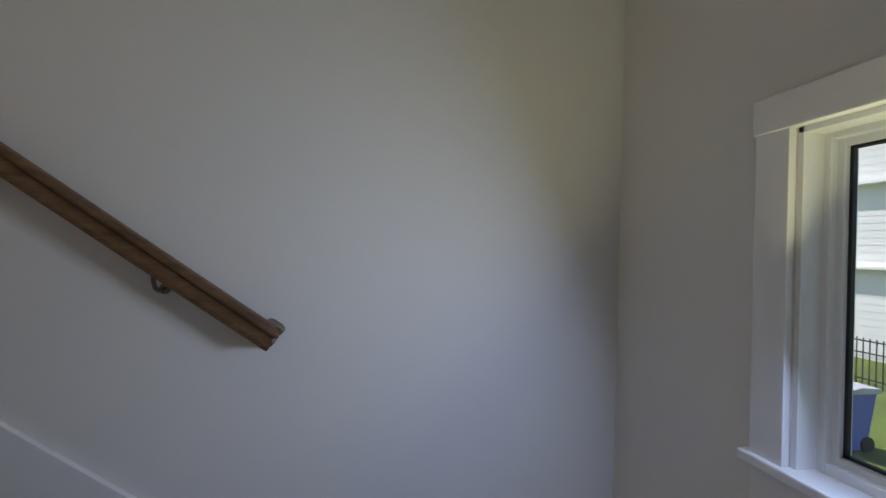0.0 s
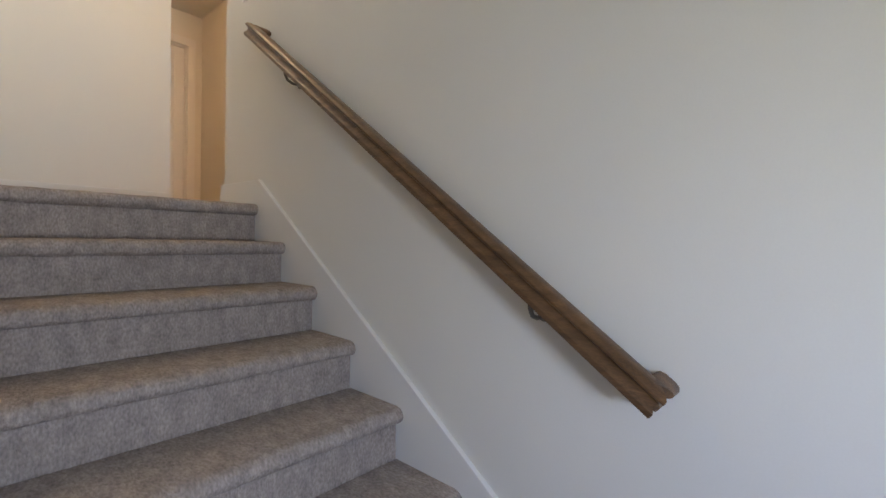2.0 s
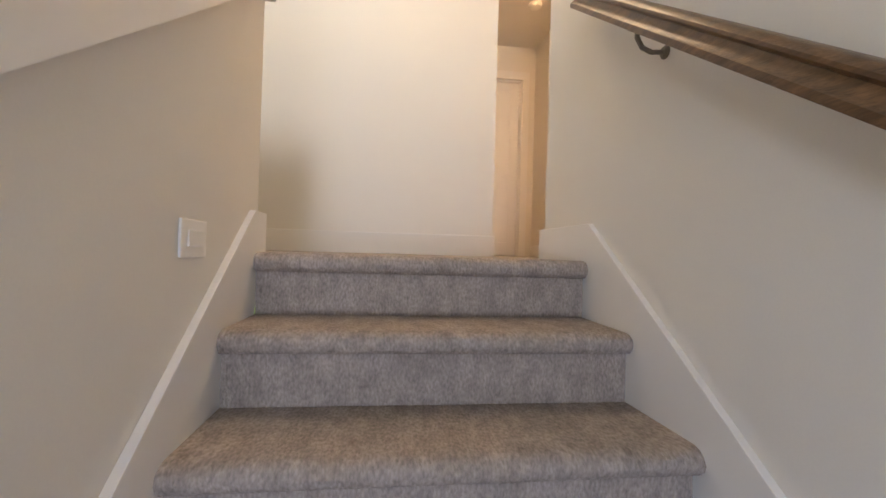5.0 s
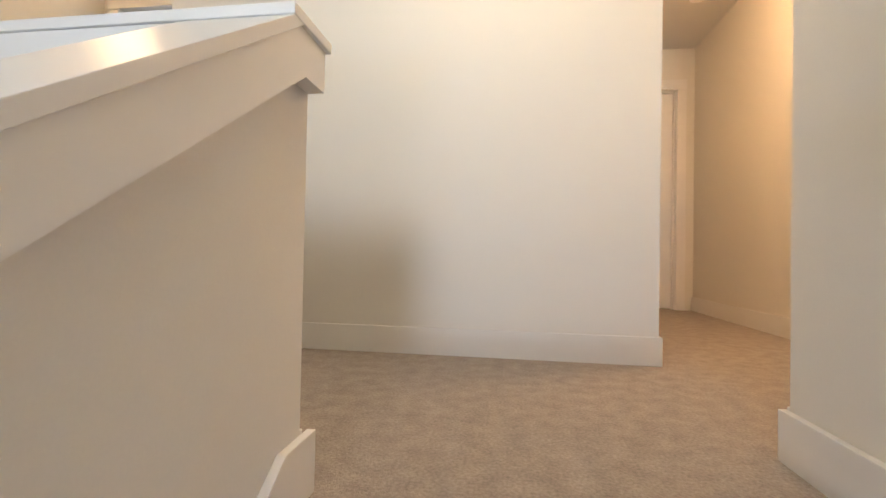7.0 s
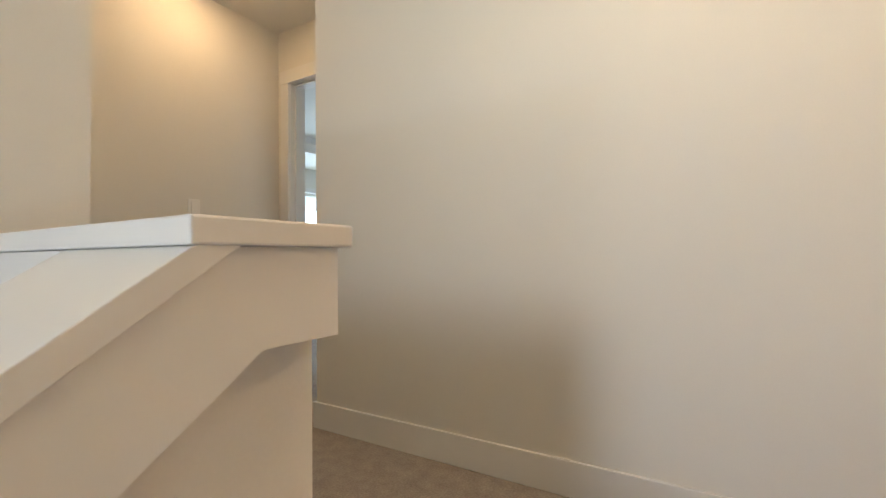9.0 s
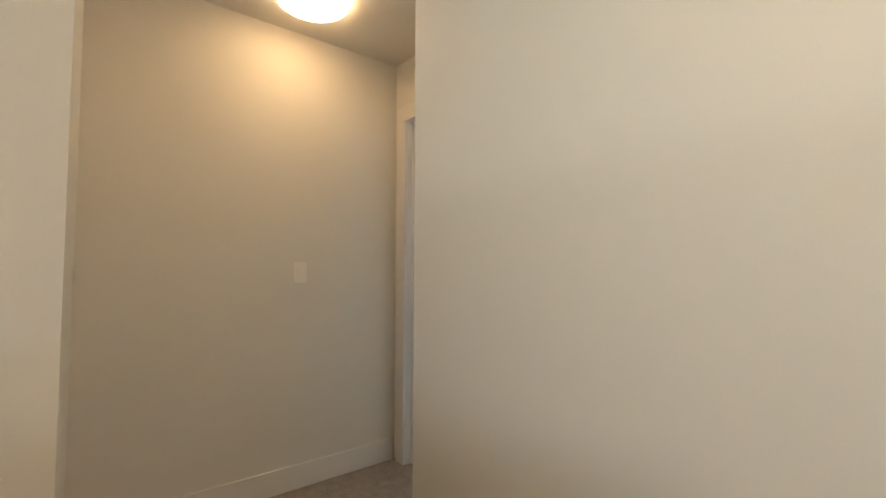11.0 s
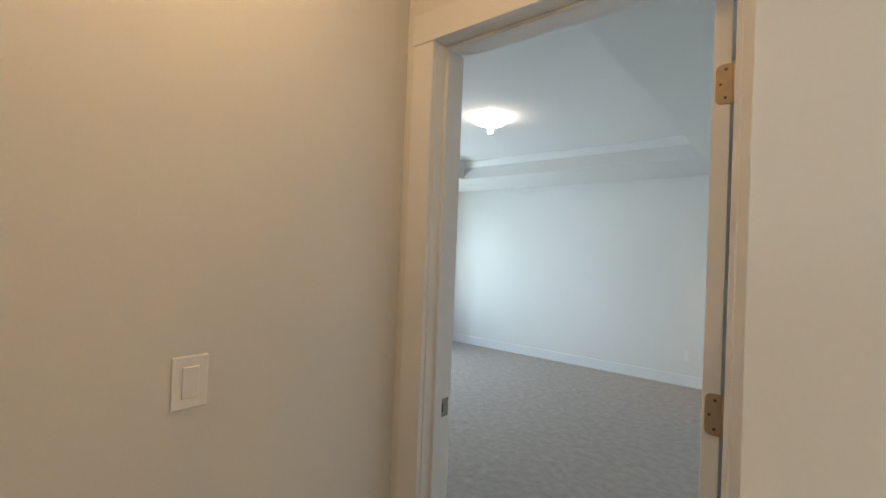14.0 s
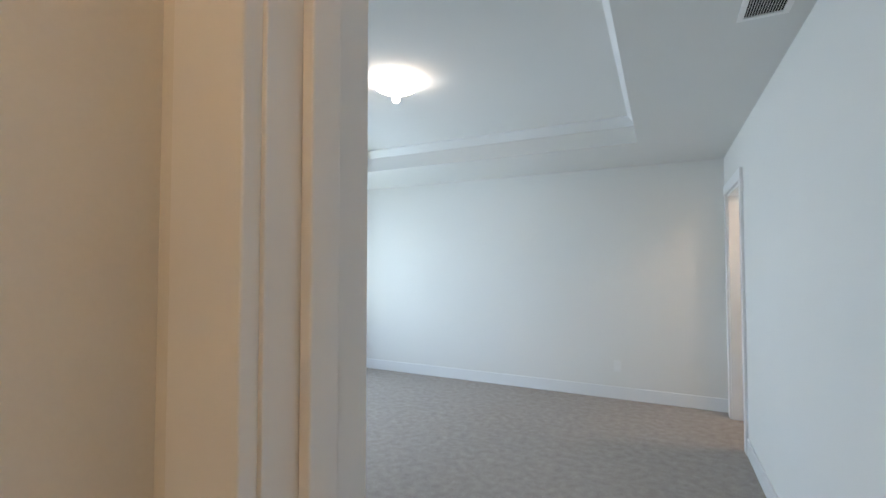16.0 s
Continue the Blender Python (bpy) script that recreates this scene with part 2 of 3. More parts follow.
box(bm, BX0 - 0.15, BX0, BW0, BW1, BWZ1, 2.8)
box(bm, BX0 - 0.15, BX0, BW1, BY1 + 0.115, 0, 2.8)
structure("wall_bedroom_west", bm, PAINT, "pale painted bedroom wall with a window", "wall")
bm = bmesh.new()
box(bm, BX0, BX1 + 0.115, BY1, BY1 + 0.115, 0, H)
structure("wall_bedroom_north", bm, PAINT, "pale painted far wall of the bedroom", "wall")
# small bright room beyond the bedroom
bm = bmesh.new()
box(bm, -1.1, -1.0, 5.1, BY1 + 0.115, 0, H)
box(bm, BX1 + 0.115, -1.1, 5.1, 5.2, 0, H)
box(bm, BX1 + 0.115, -1.1, BY1, BY1 + 0.115, 0, H)
structure("wall_bathroom", bm, PAINT, "plain painted walls of the small room beyond", "wall")

# ---- floors ----
bm = bmesh.new()
box(bm, XW, XG - 0.115, 0.345, YD + 0.05, -0.12, 0)
box(bm, XG - 0.115, 0.115, 0.345, YF, -0.12, 0)
box(bm, XG, 0.0, 0.08, 0.345, -0.12, 0)
box(bm, 0.115, XC, 0.44, YF, -0.12, 0)
box(bm, 0.005, XC, YF, YC + 0.115, -0.12, 0)
box(bm, XG - 0.115, BX1, YF, YD + 0.05, -0.12, 0)
structure("floor_hall", bm, CARPET, "beige cut-pile hall carpet with footprints in the nap", "carpet")
bm = bmesh.new()
box(bm, BX0, BX1, YD + 0.05, BY1, -0.12, 0)
box(bm, BX1, -1.1, 5.2, BY1, -0.12, 0)
structure("floor_bedroom", bm, CARPET, "grey-beige cut-pile bedroom carpet", "carpet")
bm = bmesh.new()
box(bm, XG, 0, YWIN, -7 * RUN + 0.03, LAND - 0.1, LAND)
box(bm, XG, XL - 0.115, -7 * RUN + 0.03, 0.0, LAND - 0.1, LAND)
structure("floor_landing", bm, STAIR_CARPET, "grey-beige carpeted half landing", "carpet")

# ---- ceilings ----
bm = bmesh.new()
box(bm, XW - 0.115, XC + 0.115, YWIN - 0.12, YD, H, H + 0.1)
box(bm, BX1 + 0.115, XC + 0.115, YD, YC + 0.15, H, H + 0.1)
structure("ceiling_hall", bm, CEILING, "textured painted hall ceiling", "ceiling")
TX0, TX1, TY0, TY1, TZ = -5.98, -3.13, 2.70, 5.72, 2.66
bm = bmesh.new()
box(bm, BX0, TX0, YD, BY1, H, H + 0.1)
box(bm, TX1, -1.0, YD + 0.0, BY1 + 0.115, H, H + 0.1)
box(bm, TX0, TX1, YD, TY0, H, H + 0.1)
box(bm, TX0, TX1, TY1, BY1, H, H + 0.1)
box(bm, TX0 - 0.05, TX0, TY0, TY1, H + 0.1, TZ)
box(bm, TX1, TX1 + 0.05, TY0, TY1, H + 0.1, TZ)
box(bm, TX0 - 0.05, TX1 + 0.05, TY0 - 0.05, TY0, H + 0.1, TZ)
box(bm, TX0 - 0.05, TX1 + 0.05, TY1, TY1 + 0.05, H + 0.1, TZ)
box(bm, TX0 - 0.05, TX1 + 0.05, TY0 - 0.05, TY1 + 0.05, TZ, TZ + 0.1)
structure("ceiling_bedroom", bm, CEILING, "pale tray ceiling with a raised centre", "ceiling")
# crown moulding round the top of the tray
CR = [(0, 0), (0.0, -0.075), (0.012, -0.075), (0.03, -0.05), (0.055, -0.02), (0.065, -0.012), (0.065, 0)]
bm = bmesh.new()
prism(bm, [(TY1 - d, TZ + h) for d, h in CR], TX0, TX1, "x")
prism(bm, [(TY0 + d, TZ + h) for d, h in CR], TX0, TX1, "x")
prism(bm, [(TX1 - d, TZ + h) for d, h in CR], TY0, TY1, "y")
prism(bm, [(TX0 + d, TZ + h) for d, h in CR], TY0, TY1, "y")
structure("trim_tray", bm, TRIM, "white crown moulding inside the tray ceiling", "trim")

# ---- half wall and guard wall ----
SL = RISE / RUN
CAPZ = 0.866
GY0, GY1 = -0.015, 0.099     # guard wall
YLOW = -1.80                 # lower end of the half wall


def slope(y, z0):
    return z0 + SL * (y + 0.038)


XR = XL - 0.115


def drift(bm):
    """The boards over the half wall run slightly out of line: their lower end sits nearer to the wall face."""
    bmesh.ops.bisect_plane(bm, geom=bm.verts[:] + bm.edges[:] + bm.faces[:], plane_co=(0, -0.55, 0), plane_no=(0, 1, 0))
    for v in bm.verts:
        if v.co.x > XL + 0.01:
            v.co.x += 0.022 * min(v.co.y + 0.55, 0.0)


bm = bmesh.new()
prism(bm, [(YLOW, LAND - 0.1), (GY1, LAND - 0.1), (GY1, CAPZ - 0.02), (-0.02, CAPZ - 0.02), (YLOW, slope(YLOW, CAPZ - 0.045))], XR, XL, "x")
structure("wall_half", bm, PAINT, "painted half wall that follows the slope of the stairs", "wall")
bm = bmesh.new()
box(bm, XG, XR, GY0, GY1, LAND - 0.1, CAPZ - 0.02)
structure("wall_guard", bm, PAINT, "low painted guard wall at the edge of the hall", "wall")
bm = bmesh.new()
box(bm, XG, -0.995, -0.038, 0.112, CAPZ - 0.02, CAPZ, 0.002)
structure("trim_guard_cap", bm, TRIM, "white painted cap board on the guard wall", "trim")
bm = bmesh.new()
prism(bm, [(YLOW - 0.03, slope(YLOW - 0.03, CAPZ - 0.022)), (YLOW - 0.03, slope(YLOW - 0.03, CAPZ - 0.046)), (0.002, CAPZ - 0.0186), (-0.01, CAPZ - 0.014), (-0.037, CAPZ - 0.0215)], XR - 0.05, -0.997, "x", 0.001)
drift(bm)
structure("trim_slope_cap", bm, TRIM, "white painted sloping cap board on the half wall", "trim")
for a, b, n in ((XL, -1.003, "east"), (XR - 0.042, XR, "west")):
    bm = bmesh.new()
    prism(bm, [(YLOW, slope(YLOW, CAPZ - 0.047)), (YLOW, 0.767 + SL * (YLOW - 0.022)), (0.022, 0.767), (GY1 + 0.001, 0.767), (GY1 + 0.001, CAPZ - 0.0205), (0.0, CAPZ - 0.0205)], a, b, "x")
    drift(bm)
    structure("trim_apron_" + n, bm, TRIM, "painted apron board under the half wall cap", "trim")
bm = bmesh.new()
box(bm, XG, XR - 0.042, GY0 - 0.018, GY0, 0.767, CAPZ - 0.021)
structure("trim_apron_guard", bm, TRIM, "white apron board under the guard wall cap", "trim")

# ---- staircase ----
stairs = thing("staircase", -0.53, -1.834, LAND, "carpeted flight of eight steps between two walls", "stairs")
NOSE = 0.034
for k in range(8):
    # k = 0 is the top edge; step k reaches from its nosing to the riser above
    zt, y0 = -k * RISE, -k * RUN
    back = 0.09 if k == 0 else y0 + RUN + 0.03
    prof = [(back, zt - RISE - 0.02), (back, zt)]
    for i in range(7):
        a = math.pi / 2 + math.pi * i / 6
        r = 0.03
        prof.append((y0 + r + 0.004 + r * math.cos(a) * 1.15, zt - 0.028 + 0.028 * math.sin(a)))
    prof += [(y0 + NOSE, zt - 0.060), (y0 + NOSE, zt - RISE - 0.02)]
    bm = bmesh.new()
    xs = [XL + 0.019 + (-0.019 - XL - 0.019) * i / 60 for i in range(61)]
    rows = []
    for i, x in enumerate(xs):
        row = []
        for j, (y, z) in enumerate(prof):
            w = 0.0035 if 1 < j < len(prof) - 1 else 0.0
            n = noise.noise((x * 14, y * 30 + k * 3.1, z * 30)) * w
            row.append(bm.verts.new((x, y - n, z + n * 0.8)))
        rows.append(row)
    m = len(prof)
    for i in range(60):
        for j in range(m):
            bm.faces.new((rows[i][j], rows[i + 1][j], rows[i + 1][(j + 1) % m], rows[i][(j + 1) % m]))
    bm.faces.new(rows[0])
    bm.faces.new(rows[-1][::-1])
    part("step", bm, STAIR_CARPET, stairs, smooth=True)


def skirt(x0, x1, yend, name, sl):
    """Skirt board along the flight that levels out into the baseboard at the top."""
    top = 0.119
    knee = 0.012
    bm = bmesh.new()
    ylow = -7 * RUN - 0.16
    prism(bm, [(yend, -0.02), (yend, top), (knee, top), (ylow, top + sl * (ylow - knee)), (ylow, top + sl * (ylow - knee) - 0.4), (-0.1, -0.35)], x0, x1, "x", 0.002)
    structure(name, bm, TRIM, "painted skirt board that climbs beside the steps", "trim")


skirt(-0.019, -0.0005, 0.453, "trim_skirt_east", 0.694)
skirt(XL + 0.0005, XL + 0.019, 0.130, "trim_skirt_west", 0.708)


# ---- baseboards ----
def baseboard(name, x0, x1, y0, y1, z=0.0, label="white painted baseboard"):
    bm = bmesh.new()
    box(bm, x0, x1, y0, y1, z, z + 0.126, 0.0025)
    structure(name, bm, TRIM, label, "baseboard")


T = 0.013
baseboard("baseboard_north", BX1 - T, 0.005 + T, YF - T, YF)
baseboard("baseboard_alcove_east", BX1 - T, BX1, YF, YD - 0.018)
baseboard("baseboard_hall_west", XW, XW + T, 0.345 + T, YD - 0.018)
baseboard("baseboard_hall_south", XW, XG + T, 0.345, 0.345 + T)
baseboard("baseboard_stair_west", XG, XG + T, 0.126, 0.345)
baseboard("baseboard_guard", XG + T, XL, GY1, GY1 + T)
baseboard("baseboard_stair_end", 0.0, 0.115, 0.44, 0.44 + T)
baseboard("baseboard_passage_west", 0.005, 0.005 + T, YF, YC)
baseboard("baseboard_passage_east", XC - T, XC, 0.44, YC)
baseboard("baseboard_bedroom_north", BX0, BX1, BY1 - T, BY1)
baseboard("baseboard_bedroom_west", BX0, BX0 + T, BY0, BY1 - T)
baseboard("baseboard_bedroom_east", BX1 - T, BX1, BY0, BO0 - 0.09)
baseboard("baseboard_bedroom_south", BX0 + T, DX0 - 0.09, BY0, BY0 + T)
baseboard("baseboard_landing", XG, -T, YWIN, YWIN + T, LAND)
baseboard("baseboard_landing_east", -T, 0, YWIN, -7 * RUN - 0.16, LAND)


# ---- door frames ----
def casing_y(name, x0, x1, y, out, z1, w=0.085, left=True, right=True):
    """Flat casing round a doorway in a wall that faces along y; out is the way it stands proud."""
    ya, yb2 = sorted((y, y + out * 0.018))
    yc, yd = sorted((y, y + out * 0.022))
    fr = thing(name, (x0 + x1) / 2, y, 0, "white painted flat door casing", "door casing", kind="structure")
    if left:
        bm = bmesh.new()
        box(bm, x0 - w, x0 - 0.004, ya, yb2, 0, z1, 0.002)
        part("casing_side", bm, TRIM, fr)
    if right:
        bm = bmesh.new()
        box(bm, x1 + 0.004, x1 + w, ya, yb2, 0, z1, 0.002)
        part("casing_side", bm, TRIM, fr)
    bm = bmesh.new()
    box(bm, x0 - w, x1 + min(w, 0.09), yc, yd, z1, z1 + 0.09, 0.002)
    part("casing_head", bm, TRIM, fr)
    return fr


def jamb_y(name, x0, x1, y0, y1, z1, stop):
    fr = thing(name, (x0 + x1) / 2, y0, 0, "white painted door jamb with stop", "door jamb", kind="structure")
    for a, b, c, d in ((x0 - 0.018, x0, x0, x0 + 0.012), (x1, x1 + 0.018, x1 - 0.012, x1)):
        bm = bmesh.new()
        box(bm, a, b, y0, y1, 0, z1, 0.001)
        part("jamb_side", bm, TRIM, fr)
        bm = bmesh.new()
        box(bm, c, d, stop, stop + 0.035, 0, z1 - 0.012, 0.002)
        part("stop", bm, TRIM, fr)
    bm = bmesh.new()
    box(bm, x0 - 0.018, x1 + 0.018, y0, y1, z1, z1 + 0.018, 0.001)
    part("jamb_head", bm, TRIM, fr)
    bm = bmesh.new()
    box(bm, x0, x1, stop, stop + 0.035, z1 - 0.012, z1, 0.002)
    part("stop", bm, TRIM, fr)
    return fr


casing_y("door_casing_hall", DX0, DX1, YD, -1, DZ, right=False)
bm = bmesh.new()
box(bm, DX1 + 0.004, BX1 - 0.001, YD - 0.018, YD, 0, DZ, 0.002)
structure("trim_casing_hinge_side", bm, TRIM, "white painted door casing beside the corner", "trim")
casing_y("door_casing_bedroom", DX0, DX1, BY0, 1, DZ, right=False)
jamb = jamb_y("door_jamb", DX0 + 0.0, DX1, YD - 0.001, BY0 + 0.001, DZ - 0.0, YD + 0.035)
casing_y("door_casing_passage", CD0, CD1, YC, -1, DZ)
jamb_y("door_jamb_passage", CD0, CD1, YC - 0.001, YC + 0.115, DZ, YC + 0.03)
# strike plate on the latch jamb
strike = thing("strike_plate", DX0, 1.975, 0.945, "brushed nickel strike plate on the door jamb", "strike plate")
bm = bmesh.new()
box(bm, DX0, DX0 + 0.002, 1.955, 2.004, 0.915, 0.972, 0.0006)
part("plate", bm, NICKEL, strike)
# no hole is cut: a dark block gives the shade of one
bm = bmesh.new()
box(bm, DX0 + 0.0015, DX0 + 0.0028, 1.962, 1.978, 0.930, 0.957)
part("latch_hole_shade", bm, HOLE_SHADE, strike)


# ---- panel doors ----
def panel_door(name, ox, oy, width, height, label, along="y", panels=((0.22, 0.64), (0.73, 1.11), (1.20, 1.55), (1.64, 1.92)), thick=0.035):
    """A shaker slab whose hinge edge stands at (ox, oy); it reaches along +y or +x."""
    d = thing(name, ox, oy, 0.012, label, "door")
    stile = 0.11

    def slab(bm, u0, u1, w0, w1, z0, z1, bv=0.0015):
        if along == "y":
            box(bm, ox + w0, ox + w1, oy + u0, oy + u1, z0, z1, bv)
        else:
            box(bm, ox + u0, ox + u1, oy + w0, oy + w1, z0, z1, bv)

    for u0, u1 in ((0, stile), (width - stile, width)):
        bm = bmesh.new()
        slab(bm, u0, u1, 0, thick, 0.012, height)
        part("stile", bm, TRIM, d)
    edges = [0.012] + [e for p in panels for e in p] + [height]
    for z0, z1 in zip(edges[0::2], edges[1::2]):
        bm = bmesh.new()
        slab(bm, stile, width - stile, 0.0, thick, z0, z1, 0.003)
        part("rail", bm, TRIM, d)
    for z0, z1 in panels:
        bm = bmesh.new()
        slab(bm, stile - 0.004, width - stile + 0.004, 0.006, thick - 0.006, z0 - 0.004, z1 + 0.004, 0)
        part("panel", bm, TRIM, d)
    return d


door = panel_door("bedroom_door", -2.528, 2.013, 0.745, 2.04, "open white panel door with lever handle, hinged at the jamb")


def lever(parent, x, y, z, side, mat=NICKEL):
    """Lever set on a leaf that lies along y; side is the way it stands out."""
    bm = bmesh.new()
    lathe(bm, [(0.0, 0), (0.031, 0), (0.031, side * 0.006), (0.026, side * 0.011), (0.012, side * 0.014), (0.011, side * 0.045), (0.0, side * 0.046)], (x, y, z), 24, "x")
    rose = part("rose", bm, mat, parent, "satin nickel rose", smooth=True)
    bm = bmesh.new()
    xa, xb = sorted((x + side * 0.040, x + side * 0.053))
    box(bm, xa, xb, y - 0.115, y + 0.012, z - 0.009, z + 0.009, 0.005, 3)
    part("lever", bm, mat, parent, "satin nickel lever", smooth=True)


lever(door, -2.528, 2.695, 0.975, -1)
lever(door, -2.493, 2.695, 0.975, 1)
for z0, z1 in ((1.772, 1.86), (1.055, 1.145), (0.2, 0.29)):
    bm = bmesh.new()
    c, xa, xb = 0.013, -2.522, -2.490
    leaf = [(xb, z0), (xb, z1)]
    leaf += [(xa + c - c * math.sin(a), z1 - c + c * math.cos(a)) for a in (0, 0.4, 0.8, 1.18, 1.57)]
    leaf += [(xa + c - c * math.cos(a), z0 + c - c * math.sin(a)) for a in (0, 0.4, 0.8, 1.18, 1.57)]
    prism(bm, leaf, 2.0105, 2.0125, "y")
    lathe(bm, [(0.0065, z0), (0.0065, z1)], (-2.485, 2.010, 0), 16)
    # nickel hinge; its golden tone is lamplight in the base colour
    hinge = part("hinge", bm, WARM_NICKEL, door, "lamplight tinted nickel butt hinge with rounded corners")
    for dx, dz in ((-2.503, 0.014), (-2.513, 0.044), (-2.503, 0.076)):
        bm = bmesh.new()
        prism(bm, [(dx + 0.0035 * math.cos(a * math.pi / 4), z0 + dz + 0.0035 * math.sin(a * math.pi / 4)) for a in range(8)], 2.0098, 2.0106, "y")
        part("screw", bm, BRONZE, hinge)

closed = panel_door("passage_door", CD0 + 0.003, YC + 0.068, CD1 - CD0 - 0.006, 2.045, "closed white panel door at the end of the passage", "x", panels=((0.16, 0.95), (1.06, 1.93)))

# doorway from the bedroom to the small room
fr = thing("door_casing_bath", BX1, (BO0 + BO1) / 2, 0, "white door casing and jamb near the corner", "door casing", kind="structure")
for y0, y1 in ((BO0 - 0.085, BO0 - 0.004), (BO1 + 0.004, BO1 + 0.085)):
    bm = bmesh.new()
    box(bm, BX1 - 0.018, BX1, y0, y1, 0, DZ, 0.002)
    part("casing_side", bm, TRIM, fr)
bm = bmesh.new()
box(bm, BX1 - 0.022, BX1, BO0 - 0.085, BO1 + 0.085, DZ, DZ + 0.09, 0.002)
part("casing_head", bm, TRIM, fr)
for y0, y1 in ((BO0 - 0.001, BO0 + 0.016), (BO1 - 0.016, BO1 + 0.001)):
    bm = bmesh.new()
    box(bm, BX1 - 0.001, BX1 + 0.116, y0, y1, 0, DZ, 0.001)
    part("jamb_side", bm, TRIM, fr)
bm = bmesh.new()
box(bm, BX1 - 0.001, BX1 + 0.116, BO0, BO1, DZ - 0.016, DZ, 0.001)
part("jamb_head", bm, TRIM, fr)


# ---- windows ----
def window_y(name, x0, x1, z0, z1, yin, label):
    """Fixed vinyl window in the landing wall, with casing inside."""
    w = thing(name, (x0 + x1) / 2, yin, z0, label, "window", kind="structure")
    c = 0.079
    for a, b in ((x0 - c, x0 - 0.002), (x1 + 0.002, x1 + c)):
        bm = bmesh.new()
        box(bm, a, b, yin, yin + 0.018, z0, z1, 0.002)
        part("casing_side", bm, TRIM, w)
    bm = bmesh.new()
    box(bm, x0 - c - 0.004, x1 + c + 0.004, yin, yin + 0.023, z1, z1 + 0.075, 0.002)
    part("casing_head", bm, TRIM, w)
    bm = bmesh.new()
    box(bm, x0 - c - 0.02, x1 + c + 0.02, yin - 0.05, yin + 0.030, z0 - 0.018, z0 + 0.006, 0.004)
    part("window_sill", bm, TRIM, w)
    bm = bmesh.new()
    box(bm, x0 - c, x1 + c, yin, yin + 0.016, z0 - 0.1, z0 - 0.022, 0.002)
    part("apron", bm, TRIM, w)
    for a, b, lo, hi in ((x0, x0 + 0.012, z0, z1), (x1 - 0.012, x1, z0, z1), (x0, x1, z1 - 0.012, z1)):
        bm = bmesh.new()
        box(bm, a, b, yin - 0.055, yin - 0.0005, lo, hi, 0.001)
        part("liner", bm, TRIM, w)
    for d, ya, yb2, mt, nm in ((0.026, yin - 0.11, yin - 0.05, VINYL, "window_frame"), (0.040, yin - 0.10, yin - 0.065, VINYL, "sash")):
        bm = bmesh.new()
        s = 0 if nm == "window_frame" else 0.022
        for a, b, lo, hi in ((x0 + s, x0 + d, z0 + s, z1 - s), (x1 - d, x1 - s, z0 + s, z1 - s), (x0 + d, x1 - d, z0 + s, z0 + d), (x0 + d, x1 - d, z1 - d, z1 - s)):
            box(bm, a, b, ya, yb2, lo, hi, 0.003)
        part(nm, bm, mt, w)
    bm = bmesh.new()
    g = 0.040
    for a, b, lo, hi in ((x0 + g, x0 + g + 0.006, z0 + g, z1 - g), (x1 - g - 0.006, x1 - g, z0 + g, z1 - g), (x0 + g, x1 - g, z0 + g, z0 + g + 0.006), (x0 + g, x1 - g, z1 - g - 0.006, z1 - g)):
        box(bm, a, b, yin - 0.088, yin - 0.076, lo, hi)
    part("gasket", bm, GASKET, w)
    bm = bmesh.new()
    box(bm, x0 + g - 0.004, x1 - g + 0.004, yin - 0.084, yin - 0.080, z0 + g - 0.004, z1 - g + 0.004)
    pane = part("pane", bm, GLASS, w)
    pane.visible_shadow = False


window_y("window_1", WX0, WX1, W_LOW[0], W_LOW[1], YWIN, "white vinyl landing window with flat painted casing")
window_y("window_2", UX0, UX1, W_HIGH[0], W_HIGH[1], YWIN, "white vinyl upper stairwell window")


def window_x(name, y0, y1, z0, z1, xin, mid, label):
    w = thing(name, xin, (y0 + y1) / 2, z0, label, "window", kind="structure")
    c = 0.08
    for a, b in ((y0 - c, y0 - 0.002), (y1 + 0.002, y1 + c)):
        bm = bmesh.new()
        box(bm, xin, xin + 0.018, a, b, z0, z1, 0.002)
        part("casing_side", bm, TRIM, w)
    bm = bmesh.new()
    box(bm, xin, xin + 0.022, y0 - c, y1 + c, z1, z1 + 0.085, 0.002)
    part("casing_head", bm, TRIM, w)
    bm = bmesh.new()
    box(bm, xin - 0.06, xin + 0.045, y0 - c - 0.02, y1 + c + 0.02, z0 - 0.018, z0 + 0.006, 0.004)
    part("window_sill", bm, TRIM, w)
    bm = bmesh.new()
    box(bm, xin, xin + 0.016, y0 - c, y1 + c, z0 - 0.1, z0 - 0.022, 0.002)
    part("apron", bm, TRIM, w)
    for a, b in ((y0, mid), (mid, y1)):
        bm = bmesh.new()
        d = 0.05
        for ya, yb2, lo, hi in ((a, a + d, z0, z1), (b - d, b, z0, z1), (a + d, b - d, z0, z0 + d), (a + d, b - d, z1 - d, z1)):
            box(bm, xin - 0.11, xin - 0.05, ya, yb2, lo, hi, 0.003)
        part("window_frame", bm, VINYL, w)
        bm = bmesh.new()
        box(bm, xin - 0.084, xin - 0.080, a + d - 0.004, b - d + 0.004, z0 + d - 0.004, z1 - d + 0.004)
        pane = part("pane", bm, GLASS, w)
        pane.visible_shadow = False
        bm = bmesh.new()
        box(bm, xin - 0.05, xin - 0.03, (a + b) / 2 - 0.05, (a + b) / 2 + 0.05, z0 + 0.03, z0 + 0.045, 0.003)
        part("latch", bm, VINYL, w)


window_x("window_3", BW0, BW1, BWZ0, BWZ1, BX0, BWM, "white vinyl twin bedroom window with painted casing")

